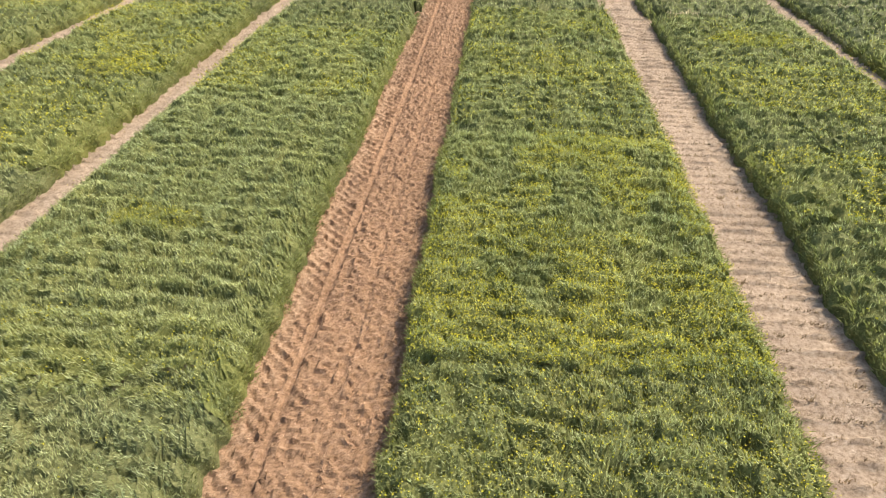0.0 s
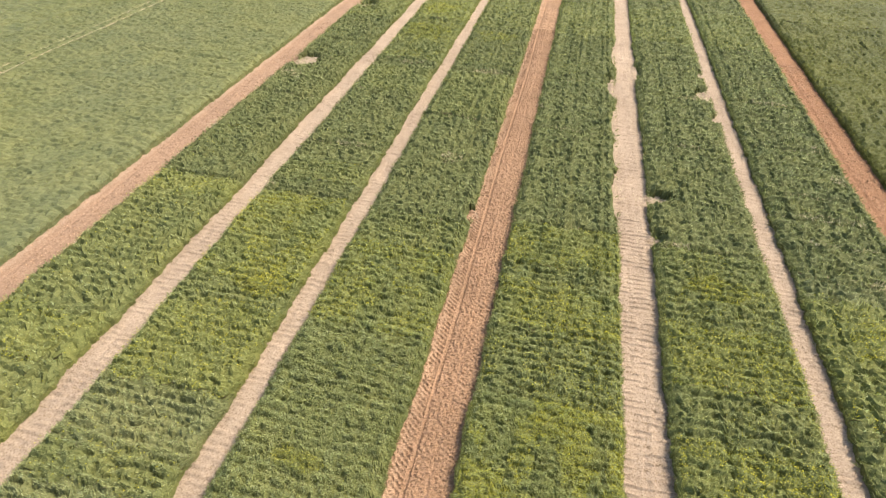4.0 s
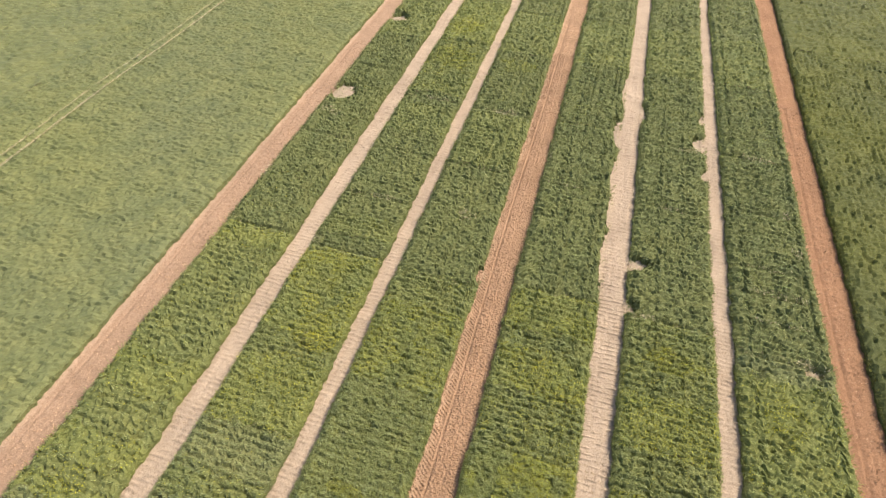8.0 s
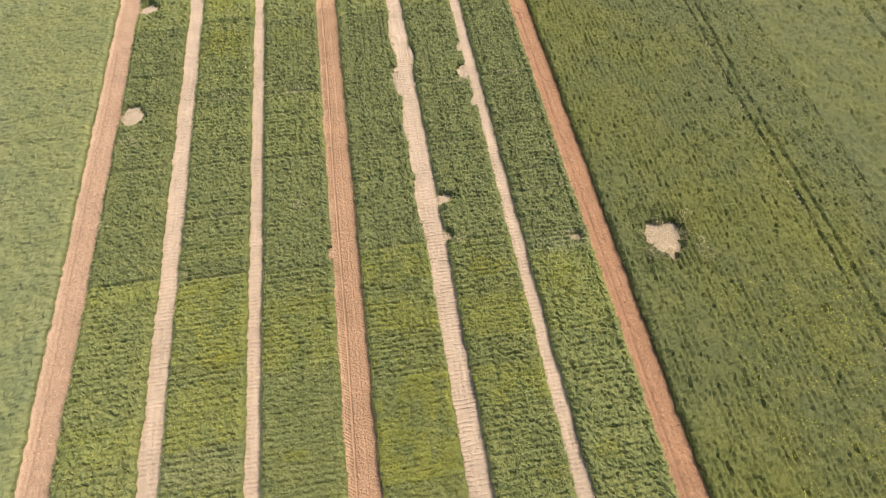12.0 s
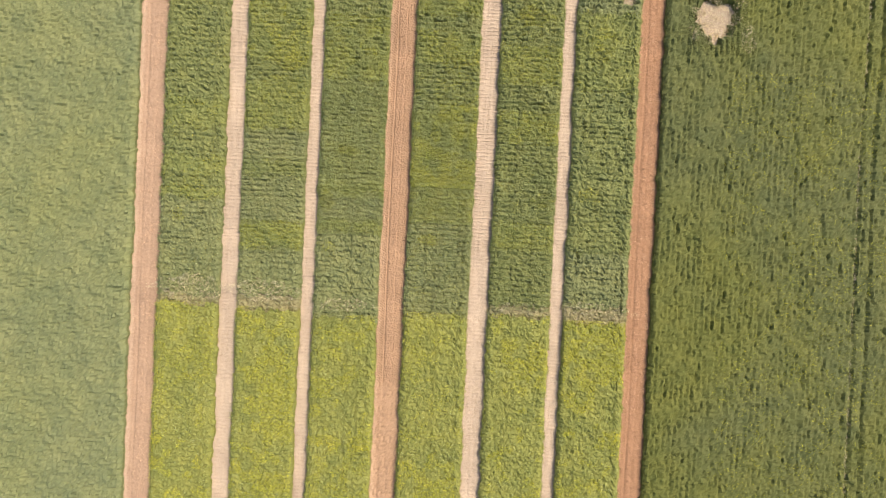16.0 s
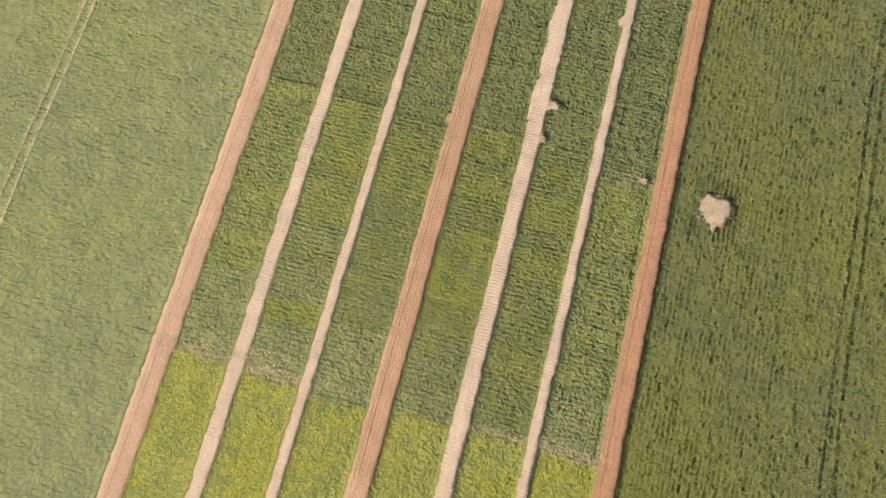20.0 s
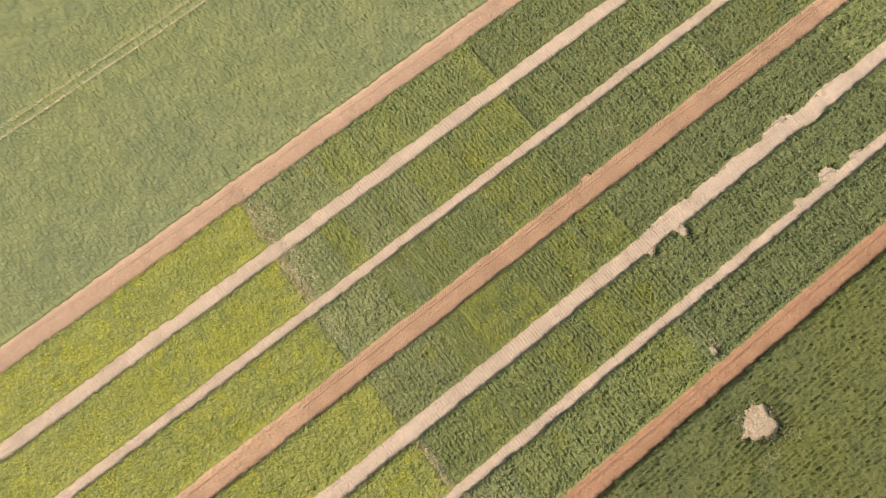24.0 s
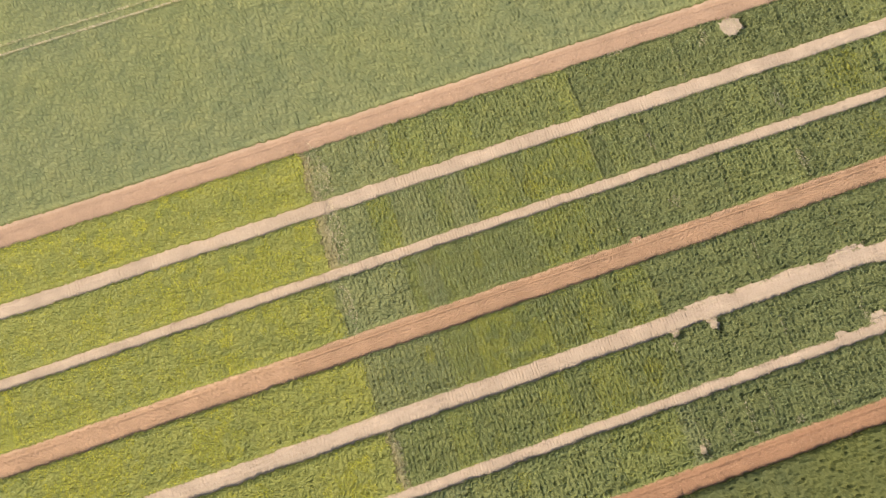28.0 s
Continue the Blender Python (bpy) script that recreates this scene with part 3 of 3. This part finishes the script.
def crop_plot(pair, y0, y1, kind, flowers):
    l, r = STRIPS[pair[0]], STRIPS[pair[1]]
    x0, x1 = l[0] + l[1] / 2 + 0.2, r[0] - r[1] / 2
    tall, comb = TALL[kind], COMB[kind]
    top, leaf = CROPS[kind]
    dense, size, step, pods = density(pair, y0, y1)
    near, mid = dense > 1000, dense > 200
    comb *= 0.35 if near else 0.9 if mid else 1.0
    plot = tagged(new("crop_plot"), LABELS[kind], "crop plot", "trial plots")
    edges = (ord(pair[0]), ord(pair[1]) + 40)
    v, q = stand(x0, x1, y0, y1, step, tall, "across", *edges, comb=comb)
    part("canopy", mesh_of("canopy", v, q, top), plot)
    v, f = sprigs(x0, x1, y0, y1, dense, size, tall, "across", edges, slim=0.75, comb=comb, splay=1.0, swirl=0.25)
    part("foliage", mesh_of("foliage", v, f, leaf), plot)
    if pods:
        v, f = sprigs(x0, x1, y0, y1, pods, 0.09 if near else size, tall + 0.04, "across", edges, lean=(-0.15, 0.0), slim=0.42, comb=comb, splay=0.8, swirl=0.2)
        part("seed_pod", mesh_of("seed_pod", v, f, POD), plot, "pale green seed pods on thin stems")
    if dense > 50:
        for x, out, key in ((x0, -1, edges[0]), (x1, 1, edges[1])):
            v, f = flank(x, out, key, y0, y1, 800 if near else 240 if mid else 60, 0.1 if near else 0.13 if mid else 0.22, tall)
            part("flank", mesh_of("flank", v, f, leaf), plot)
    blooms = []
    many, petal = (18.0, 0.0135) if near else (6.0, 0.024) if mid else (2.6, 0.029) if dense > 50 else (0.5, 0.06)
    if flowers:
        blooms.append(petals(x0, x1, y0, y1, flowers * many, petal, tall, "across", 0.68 if kind == "yellow" else 0.58, comb))
    for tuft in TUFTS:
        if x0 < tuft[0] < x1 and y0 <= tuft[1] < y1 and dense > 20:
            box = (max(x0, tuft[0] - 1.4 * tuft[2]), min(x1, tuft[0] + 1.4 * tuft[2]), tuft[1] - 1.4 * tuft[3], tuft[1] + 1.4 * tuft[3])
            blooms.append(petals(*box, 30 * many, petal, tall, "across", 0.5, comb, tuft))
            v, f = sprigs(*box, dense, size, tall + 0.05, "across", slim=0.7, comb=comb, within=tuft)
            part("foliage", mesh_of("foliage", v, f, CROPS["yellow"][1]), plot, "yellow-green flowering stems")
    if blooms and sum(len(v) for v, f in blooms):
        v = np.concatenate([v for v, f in blooms])
        part("bloom", mesh_of("bloom", v, np.arange(len(v)).reshape(-1, 3), PETAL), plot, "small bright yellow flowers")


for pair, rows_ in PLOTS.items():
    y0 = SOUTH
    for y1, kind, flowers in rows_:
        crop_plot(pair, y0, y1, kind, flowers)
        y0 = y1

# ---- the fields on both sides ----
def side_field(x0, x1, left_side, right_side, ruts, rows, kind, label):
    top, leaf = CROPS[kind]
    ob = tagged(new("crop_field"), label, "crop field")
    s = 1 if left_side else -1
    edge = x0 if left_side else x1
    inner = ((0, 26, -36, 24.0, 0.19), (0, 26, 30.4, 72, 0.19), (0, 2.0, 23.9, 30.5, 0.19), (7.2, 26, 23.9, 30.5, 0.19), (1.9, 7.3, 23.9, 30.5, 0.075)) if left_side else ((0, 26, -36, 72, 0.19),)
    for a, b, ya, yb, step in (*inner, (26, 50, -36, 72, 0.34), (0, 50, 72, 92, 0.32), (50, 90, -34, 92, 0.45), (0, 90, SOUTH, -36, 0.6), (0, 90, 92, NORTH, 0.6)):
        xa, xb = sorted((edge + s * a, edge + s * b))
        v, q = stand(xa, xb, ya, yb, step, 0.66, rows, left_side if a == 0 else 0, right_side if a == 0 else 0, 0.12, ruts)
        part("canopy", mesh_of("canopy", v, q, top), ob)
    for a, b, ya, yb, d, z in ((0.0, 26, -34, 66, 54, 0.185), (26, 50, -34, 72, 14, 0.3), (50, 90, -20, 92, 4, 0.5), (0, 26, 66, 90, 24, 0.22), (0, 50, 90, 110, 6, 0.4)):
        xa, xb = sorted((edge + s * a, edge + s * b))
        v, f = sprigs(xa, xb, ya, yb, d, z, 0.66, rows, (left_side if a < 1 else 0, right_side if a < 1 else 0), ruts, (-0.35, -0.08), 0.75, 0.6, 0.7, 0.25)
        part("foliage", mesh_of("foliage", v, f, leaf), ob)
    x, out, key = (x0, -1, left_side) if left_side else (x1, 1, right_side)
    v, f = flank(x, out, key, -34, 70, 60, 0.22, 0.66)
    part("flank", mesh_of("flank", v, f, leaf), ob)
    if left_side:
        v, f = petals(30.0, 54.0, -34.0, 22.0, 18, 0.038, 0.66, rows, 0.72)
        part("bloom", mesh_of("bloom", v, f, PETAL), ob, "scattered small yellow flowers")


side_field(-114.0, STRIPS["A"][0] - STRIPS["A"][1] / 2, 0, 7, ((-44.6, 0.34), (-43.5, 0.42)), "", "soft", "wide even field of soft green crop with wheel tracks")
side_field(STRIPS["G"][0] + STRIPS["G"][1] / 2 + 0.2, 114.0, 9, 0, ((42.9, 0.25), (44.1, 0.32), (64.0, 0.35), (66.6, 0.35)), "along", "field", "green crop field in long rows with wheel tracks")

# ---- loose matter on the lanes ----
def clods(key, y0, y1, count, size, mat, label):
    mid, wide, _ = STRIPS[key]
    x, y = mid + RNG.uniform(-wide / 2, wide / 2 + 0.2, count), RNG.uniform(y0, y1, count)
    u = x - mid + 0.05 * np.sin(y * 0.21) + wide / 2
    keep = (RNG.random(count) < 0.3) | (u < 0.12) | (u > 0.85)
    x, y = x[keep], y[keep]
    count = len(x)
    r = size * RNG.uniform(0.4, 1.3, count) ** 1.5
    c = np.stack([x, y, tilled_height(key, x, y) + r * 0.5], -1)
    shape = np.array([[1.0, -0.6, -0.5], [-1.0, -0.6, -0.5], [0.0, 1.1, -0.5], [0.0, 0.0, 0.65]])
    v = c[:, None] + (shape[None] + 0.35 * RNG.standard_normal((count, 4, 3))) * r[:, None, None]
    tri = np.array([[0, 2, 3], [2, 1, 3], [1, 0, 3]])
    f = (np.arange(count)[:, None, None] * 4 + tri[None]).reshape(-1, 3)
    ob = new("soil_clods", mesh_of("soil_clods", v.reshape(-1, 3), f, mat))
    tagged(ob, label, "soil clods", kind="stuff")


CRUMB = sprig("dry crumb of earth", (0.24, 0.13, 0.07), (0.50, 0.31, 0.19), 0.0)
clods("D", 5, 34, 26000, 0.014, SOIL_RED, "crumbled reddish clods of earth scattered on the lane")
clods("D", 5, 30, 18000, 0.016, CRUMB, "dry light crumbs of earth scattered on the lane")
clods("A", -20, 60, 5000, 0.04, CRUMB, "dry light clods of earth scattered on the lane")
clods("G", -10, 60, 5000, 0.04, CRUMB, "dry light clods of earth scattered on the lane")


def stubble(x0, x1, y0, y1, count, long, in_rows=True):
    x = RNG.uniform(x0, x1, count)
    y = RNG.uniform(y0, y1, count)
    if in_rows:
        y = np.round(y / RIB) * RIB + 0.03 * RNG.standard_normal(count)
    turn = RNG.uniform(0, 2 * np.pi, count)
    up = RNG.uniform(0.3, 1.2, count) if in_rows else RNG.uniform(0.05, 0.5, count)
    way = np.stack([0.8 * np.cos(turn), 0.8 * np.sin(turn), up], -1) * long * RNG.uniform(0.5, 1.3, count)[:, None]
    side = np.stack([-np.sin(turn), np.cos(turn), 0 * turn], -1) * long * (0.2 if in_rows else 0.08)
    b = np.stack([x, y, np.full(count, 0.05)], -1)
    v = np.stack([b - side, b + side, b + way + side * 0.3, b + way - side * 0.3], 1).reshape(-1, 3)
    return v, np.arange(4 * count).reshape(-1, 4)


for key in "BCEF":
    mid, wide, _ = STRIPS[key]
    v, f = stubble(mid - wide / 2, mid + wide / 2 + 0.2, -20, 55, 26000 if key == "E" else 15000, 0.055)
    if key == "E":
        w, g = stubble(mid - wide / 2, mid + wide / 2 + 0.2, 4, 34, 5000, 0.06)
        v, f = np.concatenate([v, w]), np.concatenate([f, g + len(v)])
    tagged(new("stubble", mesh_of("stubble", v, f, STUBBLE)), "short dry straw stubble lying in cross rows", "stubble", kind="stuff")
for bx, by, w, h in BARE:
    v, f = stubble(bx - 1.5 * w, bx + 1.5 * w, by - 1.5 * h, by + 1.5 * h, int(80 + 420 * w * h), 0.17, False)
    v = v[np.repeat(bare(v[::4, 0], v[::4, 1]) > -0.6, 4)]
    f = np.arange(len(v)).reshape(-1, 4)
    if len(f):
        tagged(new("dry_straw", mesh_of("dry_straw", v, f, STRAW)), "dry pale straw on a bare patch in the crop", "straw", "straw patches", "stuff")
for bx, by, w, h in STREAKS:
    v, f = sprigs(bx - 1.3 * w, bx + 1.3 * w, by - 1.3 * h, by + 1.3 * h, 110, 0.17, 0.66, "", slim=0.8, splay=1.0, sink=(-0.2, 0.2), within=(bx, by, w, h))
    tagged(new("withered_streak", mesh_of("withered_streak", v, f, STRAW)), "pale withered stalks on top of the green crop", "dry stalks", "withered streaks", "stuff")
for xa, xb, ys in SEAMS:
    if ys < 52:
        w = (xb - xa) / 2
        v, f = sprigs(xa, xb, ys - 0.22, ys + 0.22, 34, 0.15, 0.52, "", slim=0.7, splay=1.0, sink=(-0.3, 0.2), within=(xa + w, ys, w, 0.3))
        tagged(new("withered_streak", mesh_of("withered_streak", v, f, STRAW)), "thin line of pale dry stalks between two plots", "dry stalks", "withered streaks", "stuff")
for tx, count, low in ((-44.6, 5000, 0.48), (-43.5, 9500, 0.48), (42.9, 2500, 0.42), (65.3, 4000, 0.5)):
    v, f = stubble(-0.13, 0.13, -34, 75, count, 0.16, False)
    lift = np.repeat(v.reshape(-1, 4, 3)[:, 0, 1], 4)
    v[:, 0] += tx + 0.5 * (smooth_noise(lift, lift * 0, 14.0, 11) - 0.5)
    v[:, 2] += low
    tagged(new("flattened_stalks", mesh_of("flattened_stalks", v, f, STRAW)), "pale crushed stalks along a wheel track", "dry stalks", "wheel track stalks", "stuff")
